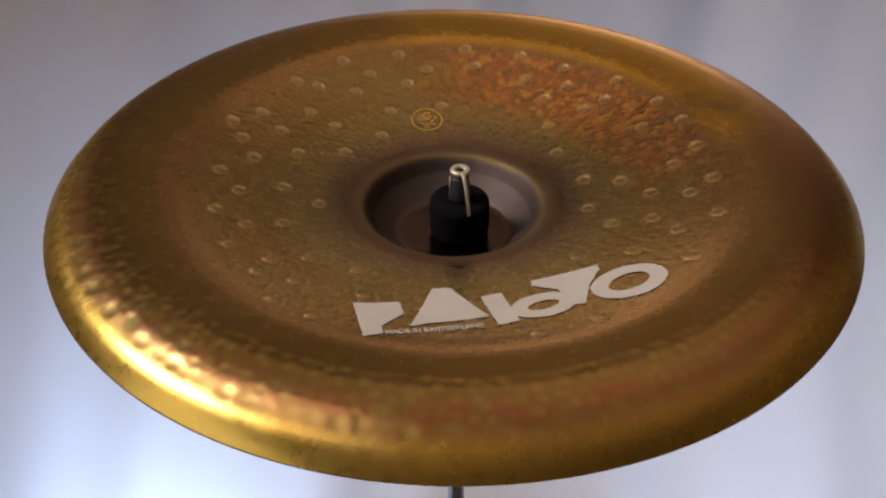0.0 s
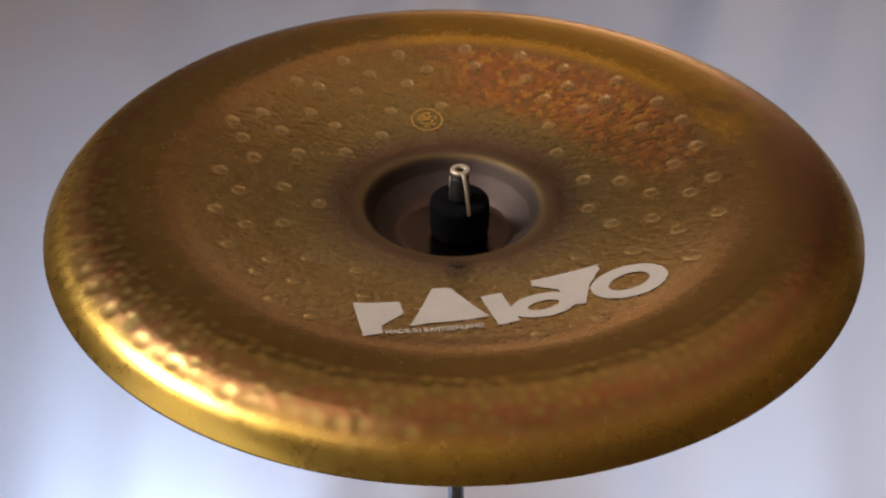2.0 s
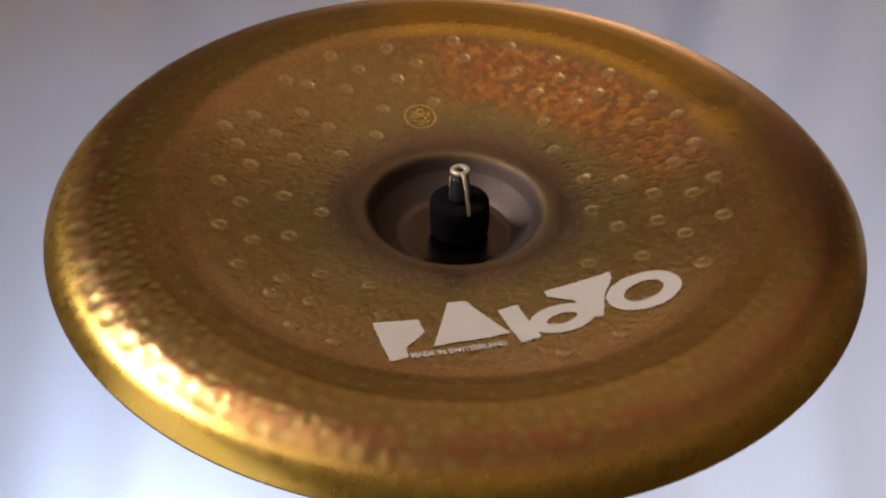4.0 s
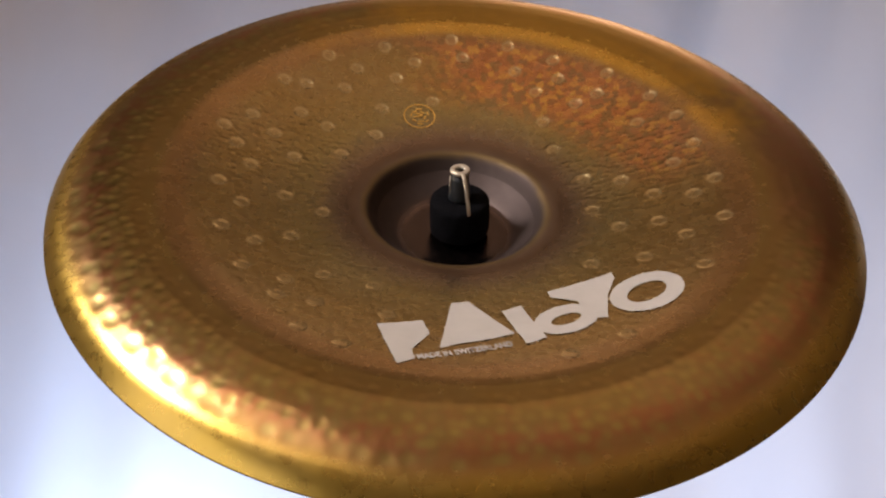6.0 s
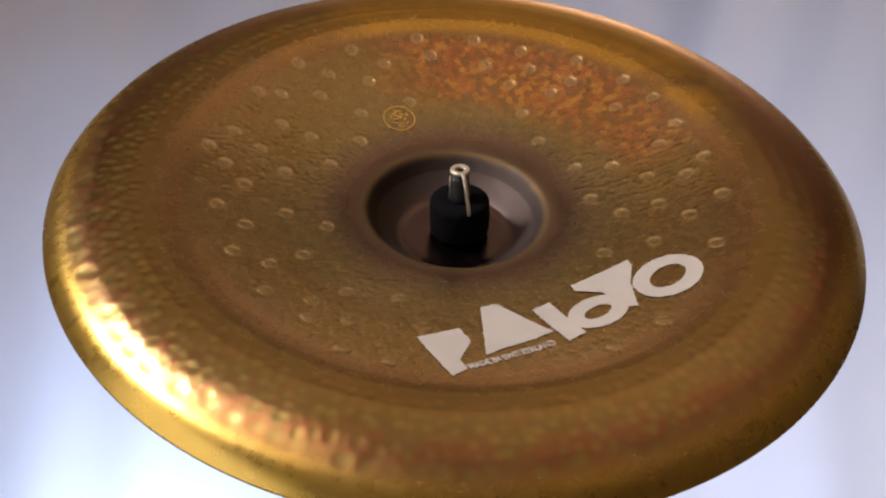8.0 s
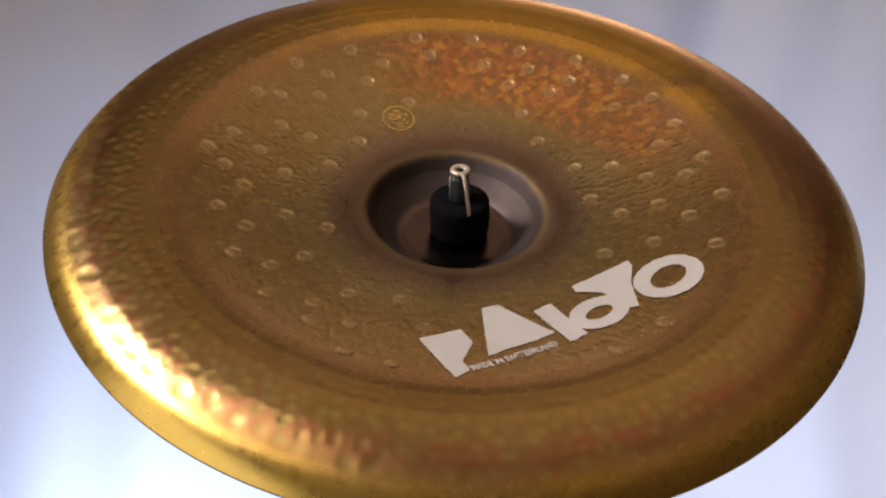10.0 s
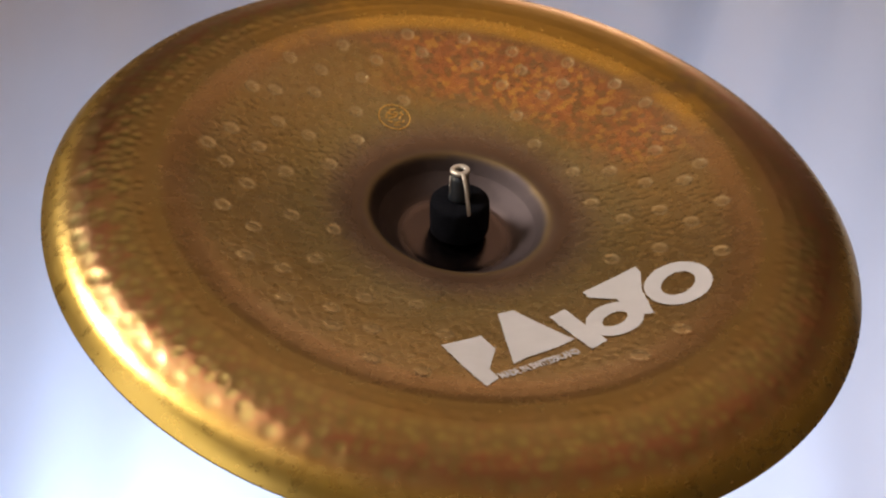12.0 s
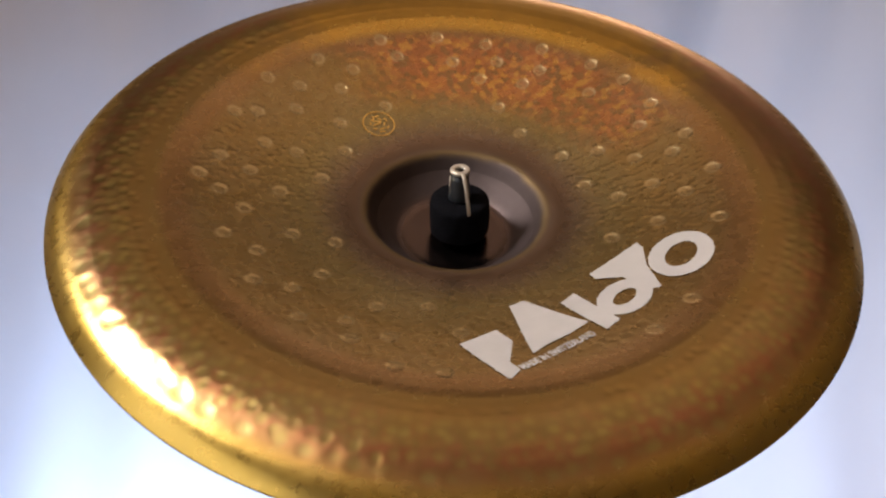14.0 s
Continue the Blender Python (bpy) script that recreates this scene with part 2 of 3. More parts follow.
def backdrop_sheet():
    nx, ns, width, length = 240, 120, 2.4, 2.1
    verts, faces = [], []
    for j in range(ns + 1):
        s = length * j / ns
        y, z = sheet_path(s)
        y2, z2 = sheet_path(s + 0.01)
        ny, nz = (z2 - z) / -0.01, (y2 - y) / 0.01
        ny, nz = -abs(ny), abs(nz)
        hang = max(0.2, 1.0 - s / 1.6)
        for i in range(nx + 1):
            x = -width / 2 + width * i / nx
            lean = x + 0.05 * math.sin(1.3 * s + x)
            f = 0.012 * math.sin(9.5 * lean + 0.7) + 0.007 * math.sin(23 * lean + 1.9 * math.sin(2.1 * lean)) + 0.004 * math.sin(41 * lean + s)
            f += 0.010 * noise.noise((x * 2.5, s * 1.1, 0.3)) + 0.004 * noise.noise((x * 7, s * 3, 4.0))
            f *= 1.8 * hang
            crease = 0.003 * math.exp(-((z - 0.60 - 0.05 * x) / 0.006) ** 2) * (1 if -0.75 < x < -0.35 else 0)
            f += crease + 0.008
            wrap = 0.22 * min(abs(x), 0.9) ** 2 + 0.40 * max(0.0, abs(x) - 0.9)
            verts.append((x, y - wrap + ny * f, z + nz * f))
    for j in range(ns):
        for i in range(nx):
            a = j * (nx + 1) + i
            faces.append((a, a + nx + 1, a + nx + 2, a + 1))
    me = bpy.data.meshes.new("backdrop_sheet")
    me.from_pydata(verts, [], faces)
    me.materials.append(CLOTH)
    me.polygons.foreach_set("use_smooth", [True] * len(faces))
    ob = new("backdrop_sheet", me)
    m = ob.modifiers.new("thickness", "SOLIDIFY")
    m.thickness, m.offset = 0.0012, -1
    return tagged(ob, "white cotton sheet hung as a backdrop with soft folds", "backdrop", kind="structure")


backdrop_sheet()


def bent_rail(n=48, ring=12, r=0.010):
    bm = bmesh.new()
    rows = []
    for i in range(n + 1):
        x = -1.22 + 2.44 * i / n
        y = 0.832 - 0.22 * min(abs(x), 0.9) ** 2 - 0.40 * max(0.0, abs(x) - 0.9)
        rows.append([bm.verts.new((x, y + r * math.cos(2 * math.pi * k / ring), 1.003 + r * math.sin(2 * math.pi * k / ring))) for k in range(ring)])
    for a, b in zip(rows, rows[1:]):
        for k in range(ring):
            bm.faces.new((a[k], a[(k + 1) % ring], b[(k + 1) % ring], b[k]))
    bm.faces.new(rows[0])
    bm.faces.new(rows[-1][::-1])
    bmesh.ops.recalc_face_normals(bm, faces=bm.faces)
    return bm


rail_ob = from_bm("backdrop_rail", bent_rail(), BLACK_STEEL)
tagged(rail_ob, "thin black steel rail holding the hung sheet", "rail", kind="structure")

# ---- lamps ----
# out-of-view panel, added to give the sheet and the cymbal warm fill
panel = tagged(new("fill_panel"), "added white framed square ceiling fill panel, dimmed, out of view", "ceiling lamp")
panel.location = (-0.82, -0.05, 2.66)
for a in ((-0.49, -0.49, 0.49, -0.455), (-0.49, 0.455, 0.49, 0.49), (-0.49, -0.455, -0.455, 0.455), (0.455, -0.455, 0.49, 0.455)):
    part("panel_frame", box(a[0], a[1], -0.045, a[2], a[3], 0.04, 0.003), FRAME_PAINT, panel, smooth=False)
part("panel_back", box(-0.455, -0.455, 0.0, 0.455, 0.455, 0.04), FRAME_PAINT, panel, smooth=False)


def flood(name, m, w, h, label):
    thing = tagged(new(name), label, "lamp")
    thing.matrix_world = m
    t = 0.012
    shell_bm = bmesh.new()
    for a in ((-w / 2 - t, -h / 2 - t, w / 2 + t, -h / 2), (-w / 2 - t, h / 2, w / 2 + t, h / 2 + t), (-w / 2 - t, -h / 2, -w / 2, h / 2), (w / 2, -h / 2, w / 2 + t, h / 2)):
        bmesh.ops.create_cube(shell_bm, size=1, matrix=Matrix.Translation(((a[0] + a[2]) / 2, (a[1] + a[3]) / 2, 0.014)) @ Matrix.Diagonal((a[2] - a[0], a[3] - a[1], 0.05, 1)))
    part("housing", shell_bm, BLACK_STEEL, thing, smooth=False)
    part("back_plate", box(-w / 2 - t, -h / 2 - t, 0.041, w / 2 + t, h / 2 + t, 0.050, 0.002), BLACK_STEEL, thing, smooth=False)
    return thing


for x in (-0.40, 0.40):
    flood("floor_flood", look((x, 0.0, 0.10), (x * 1.15, 0.60, 0.20 + 0.35 * x)), 0.22, 0.16, "black floor flood lamp aimed at the sheet")
# unseen lamp added behind the sheet, warm fill for the bronze's reflections
fill_uplighter = flood("fill_uplighter", look((0.45, 1.25, 0.80), (0.40, 1.38, 2.7)), 0.50, 0.25, "added black fill lamp on a pole, hidden behind the sheet")

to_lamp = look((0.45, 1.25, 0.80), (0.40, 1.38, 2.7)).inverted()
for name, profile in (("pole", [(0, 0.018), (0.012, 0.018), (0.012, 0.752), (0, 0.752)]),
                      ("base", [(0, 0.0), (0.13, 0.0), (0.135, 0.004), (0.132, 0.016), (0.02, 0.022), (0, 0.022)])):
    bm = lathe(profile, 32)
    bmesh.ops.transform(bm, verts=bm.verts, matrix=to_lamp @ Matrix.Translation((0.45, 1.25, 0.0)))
    part(name, bm, BLACK_STEEL, fill_uplighter)

# ---- cymbal ----
PROFILE = [(0.006, 0.0), (0.030, 0.0004), (0.036, 0.0014), (0.040, 0.0042), (0.044, 0.0086), (0.048, 0.0139), (0.0518, 0.0193), (0.0533, 0.0209),
           (0.0552, 0.0217), (0.0585, 0.0222), (0.064, 0.0231), (0.088, 0.0285), (0.119, 0.0366), (0.137, 0.0424), (0.150, 0.0472), (0.158, 0.0505),
           (0.165, 0.0529), (0.1695, 0.0538), (0.1718, 0.0540), (0.1745, 0.0543), (0.182, 0.0551), (0.190, 0.0553), (0.198, 0.0547),
           (0.204, 0.0537), (0.208, 0.0526), (0.212, 0.0513), (0.2155, 0.0502), (0.2190, 0.0488), (0.2220, 0.0470), (0.2253, 0.0442), (0.2286, 0.0408)]
FINE_R = np.linspace(0.006, 0.2286, 900)
_z = np.interp(FINE_R, *np.array(PROFILE).T)
_pad = np.pad(_z, 7, mode="reflect", reflect_type="odd")
_k = np.hanning(15)
FINE_Z = np.convolve(_pad, _k / _k.sum(), "valid")


CENTRE = -0.0018  # the disc sits slightly off the rod


def height(r):
    return np.interp(r, FINE_R, FINE_Z)


def height_at(x, y):
    return float(height(math.hypot(x - CENTRE, y)))


# larger round hammer dents: radius in millimetres, bearing in degrees
DENTS_INNER = [(79, -11), (80, 11), (80, 36), (81, -173), (83, 125), (84, 146), (93, -45), (94, -124), (95, -22), (96, 50), (99, 4), (100, 95),
               (101, 115), (102, 180), (104, -159), (105, 138), (105, 159), (106, -138), (114, -6), (115, -114), (116, -36), (116, -19),
               (118, 59), (120, 45), (124, 105), (124, 140), (124, 153), (125, -158), (125, 169), (126, -174), (126, -141), (126, 122), (128, -130)]
DENTS_OUTER = [(131, 5), (131, 25), (131, 68), (132, -25), (134, 42), (134, 55), (135, -9), (135, 98), (138, 84), (138, 115), (138, 163), (139, -164),
               (139, -137), (139, 179), (140, -149), (140, 131), (142, 151), (147, 9), (147, 59), (148, -36), (148, -5), (150, -19), (150, 135),
               (150, 159), (151, 20), (151, 30), (151, 44), (151, 72), (151, 105), (152, -126), (152, -117), (152, -64), (153, -76), (153, 87), (154, 120)]


def step(v, lo, hi):
    t = np.clip((v - lo) / (hi - lo), 0, 1)
    return t * t * (3 - 2 * t)


def hammering(x, y, seed=5):
    """Relief of the hammered top: fine peening on the bow, round dents, long radial blows on the flange."""
    rng = np.random.default_rng(seed)
    r, a = np.hypot(x, y), np.arctan2(y, x)
    out, dent = np.zeros_like(x), np.zeros_like(x)
    # fine peening, in jittered cells
    cell, size = 0.0040, 128
    jit = rng.uniform(0.12, 0.88, (size, size, 2))
    dep = rng.uniform(0.5, 1.0, (size, size))
    tone = rng.uniform(0.0, 1.0, (size, size))
    gx, gy = np.floor(x / cell).astype(int), np.floor(y / cell).astype(int)
    best = np.full_like(x, 9.0)
    deep, blow = np.ones_like(x), np.zeros_like(x)
    for i in (-1, 0, 1):
        for j in (-1, 0, 1):
            u, v = (gx + i) % size, (gy + j) % size
            d = np.hypot(x - (gx + i + jit[u, v, 0]) * cell, y - (gy + j + jit[u, v, 1]) * cell) / cell
            near = d < best
            best, deep, blow = np.where(near, d, best), np.where(near, dep[u, v], deep), np.where(near, tone[u, v], blow)
    peen = np.clip(best, 0, 0.75) ** 2 * deep
    out += 0.00060 * (peen - 0.14) * step(r, 0.062, 0.080) * (1 - step(r, 0.146, 0.158))
    # round dents, a flat floor inside a slightly raised lip
    for rr, deg in DENTS_INNER + DENTS_OUTER:
        cx, cy = rr * 0.001 * math.cos(math.radians(deg)) - CENTRE, rr * 0.001 * math.sin(math.radians(deg))
        near = np.nonzero((np.abs(x - cx) < 0.0075) & (np.abs(y - cy) < 0.0075))[0]
        d = np.hypot(x[near] - cx, y[near] - cy) / 0.0046
        inside = 1 - step(d, 0.62, 1.0)
        dent[near] = np.maximum(dent[near], (1 - step(d, 0.80, 1.12)) * (0.35 + 0.65 * step(d, 0.45, 0.85)))
        out[near] = out[near] * (1 - inside) - 0.00043 * inside * (1 - 0.35 * np.clip(d, 0, 1) ** 2) + 0.00013 * np.exp(-((d - 1.1) / 0.20) ** 2)
    # flange: rows of small round blows, then long soft flutes that run to the lip
    dimple = np.zeros_like(x)
    struck = 0.22 + 0.78 * (1 - step(np.abs((np.degrees(a) - 212 + 180) % 360 - 180), 55, 135))
    for row, (count, mid, half, wide, depth) in enumerate(((170, 0.1790, 0.0034, 0.55, 0.00008), (172, 0.1850, 0.0038, 0.60, 0.00013), (174, 0.1912, 0.0040, 0.60, 0.00016),
                                                           (176, 0.1974, 0.0040, 0.60, 0.00018), (178, 0.2036, 0.0042, 0.60, 0.00016), (128, 0.2098, 0.0052, 0.62, 0.00017), (88, 0.2100, 0.0078, 0.62, 0.00014))):
        off, amp = rng.uniform(-0.30, 0.30, count), rng.uniform(0.25, 1.25, count)
        push = rng.uniform(-0.0022, 0.0022, count)
        q = (a / (2 * math.pi) * count + 0.5 * row) % count
        sunk = np.zeros_like(x)
        for side in (-1, 0, 1):
            i = (np.floor(q).astype(int) + side) % count
            w = (q - np.floor(q) - side - 0.5 - off[i]) / wide
            sunk += amp[i] * np.clip(1 - w ** 2 - ((r - mid - push[i]) / half) ** 2, 0, 1) ** 2
        out -= depth * struck * sunk
        dimple = np.maximum(dimple, struck * np.clip(sunk, 0, 1) * (0.5 if count < 100 else 1.0))
    return out, dent, blow, dimple


def warp(x, y):
    """The worn flange stands a little higher along one stretch of the rim."""
    away = np.abs((np.degrees(np.arctan2(y, x)) - 120 + 180) % 360 - 180)
    return 0.0022 * step(np.hypot(x, y), 0.178, 0.206) * np.exp(-(away / 58) ** 2)


def cymbal_shell():
    n = 1500
    radii = np.concatenate([np.concatenate([np.linspace(0.006, 0.028, 6), np.linspace(0.030, 0.0505, 26)]), np.linspace(0.0514, 0.066, 14), np.linspace(0.067, 0.158, 96), np.linspace(0.159, 0.2278, 73), [0.2283, 0.2286]])
    ang = np.arange(n) * (2 * math.pi / n)
    rr, aa = np.meshgrid(radii, ang, indexing="ij")
    x, y = (rr * np.cos(aa)).ravel(), (rr * np.sin(aa)).ravel()
    relief, dent, blow, dimple = hammering(x, y)
    z = height(rr.ravel()) + relief + warp(x, y)
    under = np.array([0.2286, 0.2282, 0.222, 0.21, 0.19, 0.1718, 0.15, 0.119, 0.088, 0.064, 0.0555, 0.049, 0.034, 0.020, 0.006])
    ru, au = np.meshgrid(under, ang, indexing="ij")
    xu, yu = (ru * np.cos(au)).ravel(), (ru * np.sin(au)).ravel()
    verts = np.concatenate([np.stack([x, y, z], 1), np.stack([xu, yu, height(ru.ravel()) - 0.0008 + warp(xu, yu)], 1)])
    rings = len(radii) + len(under)
    i, j = np.meshgrid(np.arange(rings), np.arange(n), indexing="ij")
    i2, j2 = (i + 1) % rings, (j + 1) % n
    quads = np.stack([i * n + j, i2 * n + j, i2 * n + j2, i * n + j2], -1).reshape(-1, 4)
    me = bpy.data.meshes.new("cymbal")
    me.vertices.add(len(verts))
    me.vertices.foreach_set("co", verts.ravel())
    me.loops.add(quads.size)
    me.loops.foreach_set("vertex_index", quads.ravel())
    me.polygons.add(len(quads))
    me.polygons.foreach_set("loop_start", np.arange(0, quads.size, 4))
    me.polygons.foreach_set("use_smooth", np.ones(len(quads), bool))
    me.update(calc_edges=True)
    for name, values in (("dent", dent), ("blow", blow), ("dimple", dimple)):
        tag = me.attributes.new(name, "FLOAT", "POINT")
        tag.data.foreach_set("value", np.concatenate([values, np.zeros(len(verts) - len(values))]))
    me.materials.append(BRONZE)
    return me


cymbal = tagged(new("cymbal"), "hammered brown bronze china cymbal with a down-turned flange", "cymbal")
shell = new("shell", cymbal_shell())
shell.parent = cymbal
shell.location.x = CENTRE


def on_surface(bm, lift, grid=0.003):
    """Cuts a flat sheet in the cymbal's plane into small cells and lays it on the bronze."""
    for axis in (0, 1):
        vals = [v.co[axis] for v in bm.verts]
        c = math.floor(min(vals) / grid) * grid + grid
        while c < max(vals):
            no = Vector((1, 0, 0)) if axis == 0 else Vector((0, 1, 0))
            bmesh.ops.bisect_plane(bm, geom=bm.verts[:] + bm.edges[:] + bm.faces[:], plane_co=no * c, plane_no=no)
            c += grid
    for v in bm.verts:
        v.co.z = height_at(v.co.x, v.co.y) + lift
    return bm


def outline(points, hole=None):
    """A flat face, or a band between two outlines of equal count, from points in metres."""
    bm = bmesh.new()
    a = [bm.verts.new((*p, 0)) for p in points]
    if hole is None:
        bm.faces.new(a)
    else:
        b = [bm.verts.new((*p, 0)) for p in hole]
        for i in range(len(a)):
            j = (i + 1) % len(a)
            bm.faces.new((a[i], a[j], b[j], b[i]))
    bmesh.ops.recalc_face_normals(bm, faces=bm.faces)
    for f in bm.faces:
        if f.normal.z < 0:
            f.normal_flip()
    return bm


def oval(cx, cy, rx, ry, turn, n=40):
    c, s = math.cos(math.radians(turn)), math.sin(math.radians(turn))
    return [(cx + rx * math.cos(t) * c - ry * math.sin(t) * s, cy + rx * math.cos(t) * s + ry * math.sin(t) * c) for t in (2 * math.pi * i / n for i in range(n))]


def mm(*pts):
    return [(x * 0.001, y * 0.001) for x, y in pts]


# the printed mark: plain cream blocks
LIFT = 0.0004
for shape in (mm((-52.2, -114.4), (-43.9, -152.0), (-35.3, -146.5), (-36.5, -138.0), (-26.5, -122.0), (-29.3, -109.7)),
              mm((-23.2, -136.4), (-13.3, -93.1), (-4.3, -91.9), (15.0, -124.7), (4.0, -128.5), (-13.7, -132.5)),
              mm((11.3, -103.0), (18.9, -135.5), (29.5, -130.9), (22.0, -98.7)),
              mm((37.8, -87.8), (73.9, -77.7), (74.0, -83.4), (67.0, -98.0), (62.0, -119.0), (54.5, -117.0), (51.0, -100.0), (38.4, -93.5))):
    part("logo_block", on_surface(outline(shape), LIFT), PRINT, cymbal, "cream printed block")
part("logo_block", on_surface(outline(oval(0.0420, -0.1155, 0.0175, 0.0125, 25), oval(0.0420, -0.1155, 0.0085, 0.0045, 25)), LIFT), PRINT, cymbal, "cream printed oval band")
part("logo_block", on_surface(outline(oval(0.0860, -0.1010, 0.0205, 0.0160, 32), oval(0.0860, -0.1010, 0.0115, 0.0075, 32)), LIFT), PRINT, cymbal, "cream printed oval band")


def lettering(words, x0, y0, turn, length, tall):
    curve = bpy.data.curves.new("lettering", "FONT")
    curve.body, curve.size, curve.resolution_u, curve.offset = words, 1.0, 3, 0.035
    tmp = bpy.data.objects.new("lettering", curve)
    scene.collection.objects.link(tmp)
    dg = bpy.context.evaluated_depsgraph_get()
    me = bpy.data.meshes.new_from_object(tmp.evaluated_get(dg))
    bpy.data.objects.remove(tmp)
    bm = bmesh.new()
    bm.from_mesh(me)
    bpy.data.meshes.remove(me)
    xs, ys = [v.co.x for v in bm.verts], [v.co.y for v in bm.verts]
    c, s = math.cos(math.radians(turn)), math.sin(math.radians(turn))
    for v in bm.verts:
        u = (v.co.x - min(xs)) / (max(xs) - min(xs)) * length
        w = (v.co.y - min(ys)) / (max(ys) - min(ys)) * tall
        px, py = x0 + u * c - w * s, y0 + u * s + w * c
        v.co = (px, py, height_at(px, py) + LIFT)
    return bm


part("lettering", lettering("MADE IN SWITZERLAND", -0.0338, -0.1472, 13.0, 0.0475, 0.0048), PRINT, cymbal, "small cream printed capitals", smooth=False)

# round gold stamp with an unreadable emblem
SX, SY = -0.0184, 0.0862
part("stamp_ring", on_surface(outline(oval(SX, SY, 0.0105, 0.0105, 0), oval(SX, SY, 0.0097, 0.0097, 0)), LIFT), STAMP_INK, cymbal, "thin gold printed ring")
for dx, dy, w, turn in ((-0.003, 0.004, 0.0035, 20), (0.002, 0.0035, 0.003, -35), (-0.001, 0.0, 0.0062, 15), (0.0035, -0.001, 0.0028, 60), (-0.0035, -0.0035, 0.003, -20), (0.001, -0.0045, 0.0042, 8),
                         (-0.0052, 0.001, 0.0030, 75), (0.0055, 0.0025, 0.0028, -70), (0.0, 0.0062, 0.0046, 5), (0.0002, -0.0068, 0.0040, -6), (-0.0005, 0.0021, 0.0056, -12), (0.0048, -0.0042, 0.0026, 40)):
    c, s = math.cos(math.radians(turn)), math.sin(math.radians(turn))
    bar = [(SX + dx + u * c - v * s, SY + dy + u * s + v * c) for u, v in ((-w / 2, -0.0005), (w / 2, -0.0005), (w / 2, 0.0005), (-w / 2, 0.0005))]
    part("stamp_bar", on_surface(outline(bar), LIFT), STAMP_INK, cymbal)

# ---- cymbal stand ----
stand = tagged(new("cymbal_stand"), "black steel cymbal stand with felts and chrome wing nut", "cymbal stand")
stand.location = (0.002, 0.0, 0.0)
part("rod", lathe([(0, 0.86), (0.0042, 0.86), (0.0042, 1.0385), (0.0036, 1.0395), (0, 1.0395)], 32), CHROME, stand, "threaded chrome rod")
part("upper_tube", lathe([(0, 0.42), (0.0062, 0.42), (0.0062, 0.93), (0.0055, 0.935), (0, 0.935)], 40), BLACK_STEEL, stand)
part("lower_tube", lathe([(0, 0.09), (0.0115, 0.09), (0.0115, 0.50), (0, 0.50)], 40), BLACK_STEEL, stand)
part("clamp_collar", lathe([(0.0113, 0.475), (0.018, 0.478), (0.018, 0.512), (0.007, 0.516), (0.0063, 0.516)], 40), BLACK_STEEL, stand)
part("lower_washer", lathe([(0, 0.950), (0.016, 0.950), (0.016, 0.953), (0, 0.953)], 40), CHROME, stand, "chrome cup washer")


def felt_disc(r, z0, z1, seed):
    rng = random.Random(seed)
    bm = lathe([(0.0043, z0), (r * 0.93, z0), (r * 0.985, z0 + 0.001), (r, z0 + 0.0035), (r * 1.01, (z0 + z1) / 2), (r * 0.995, z1 - 0.003), (r * 0.97, z1 - 0.001), (r * 0.92, z1), (r * 0.6, z1 + 0.0003), (0.0043, z1)], 72)
    for v in bm.verts:
        v.co.x += rng.uniform(-1, 1) * 0.00018
        v.co.y += rng.uniform(-1, 1) * 0.00018
        v.co.z += rng.uniform(-1, 1) * 0.00015
    return bm


part("lower_felt", felt_disc(0.0175, 0.953, 0.9955, 3), FELT, stand, "black felt washer")
part("upper_felt", felt_disc(0.0180, 1.0030, 1.0255, 4), FELT, stand, "black felt washer")


nut = part("wing_nut", lathe([(0.0043, 1.0262), (0.0066, 1.0262), (0.0070, 1.0272), (0.0062, 1.0310), (0.0053, 1.0390), (0.0051, 1.0440), (0.0043, 1.0440)], 48), BLACK_STEEL, stand, "black steel wing nut body")
part("cap_ring", lathe([(0.0027, 1.0436), (0.0054, 1.0440), (0.0059, 1.0448), (0.0058, 1.0458), (0.0053, 1.0463), (0.0032, 1.0463), (0.0027, 1.0456)], 48, close=True), NICKEL, nut, "pale nickel ring")


def wing(turn, reach):
    """A thin curved wing that leaves the nut's collar and droops to the felt."""
    bm = bmesh.new()
    path = []
    for i in range(15):
        t = i / 14
        path.append((0.0048 + reach * t ** 0.8, 1.0452 - 0.0200 * t ** 1.8, 0.0022 * (1 - 0.35 * t)))
    rows = []
    for x, z, w in path:
        rows.append([bm.verts.new((x, sy * 0.0011, z + dz)) for sy, dz in ((-1, w * 0.5), (1, w * 0.5), (1, -w * 0.5), (-1, -w * 0.5))])
    for a, b in zip(rows, rows[1:]):
        for i in range(4):
            bm.faces.new((a[i], a[(i + 1) % 4], b[(i + 1) % 4], b[i]))
    bm.faces.new(rows[0])
    bm.faces.new(rows[-1][::-1])
    bmesh.ops.recalc_face_normals(bm, faces=bm.faces)
    bmesh.ops.bevel(bm, geom=bm.edges, offset=0.0003, segments=1, affect="EDGES")
    bmesh.ops.rotate(bm, verts=bm.verts, matrix=Matrix.Rotation(math.radians(turn), 3, "Z"))
    return bm


part("wing", wing(-74, 0.0135), NICKEL, nut, "thin curved nickel wing")
# highlight along the body's left edge, built as a thin nickel strip
part("edge_glint", box(-0.0062, -0.0024, 1.0285, -0.0054, -0.0018, 1.0425, 0.0001), NICKEL, nut, "thin bright strip standing in for a highlight on the edge")


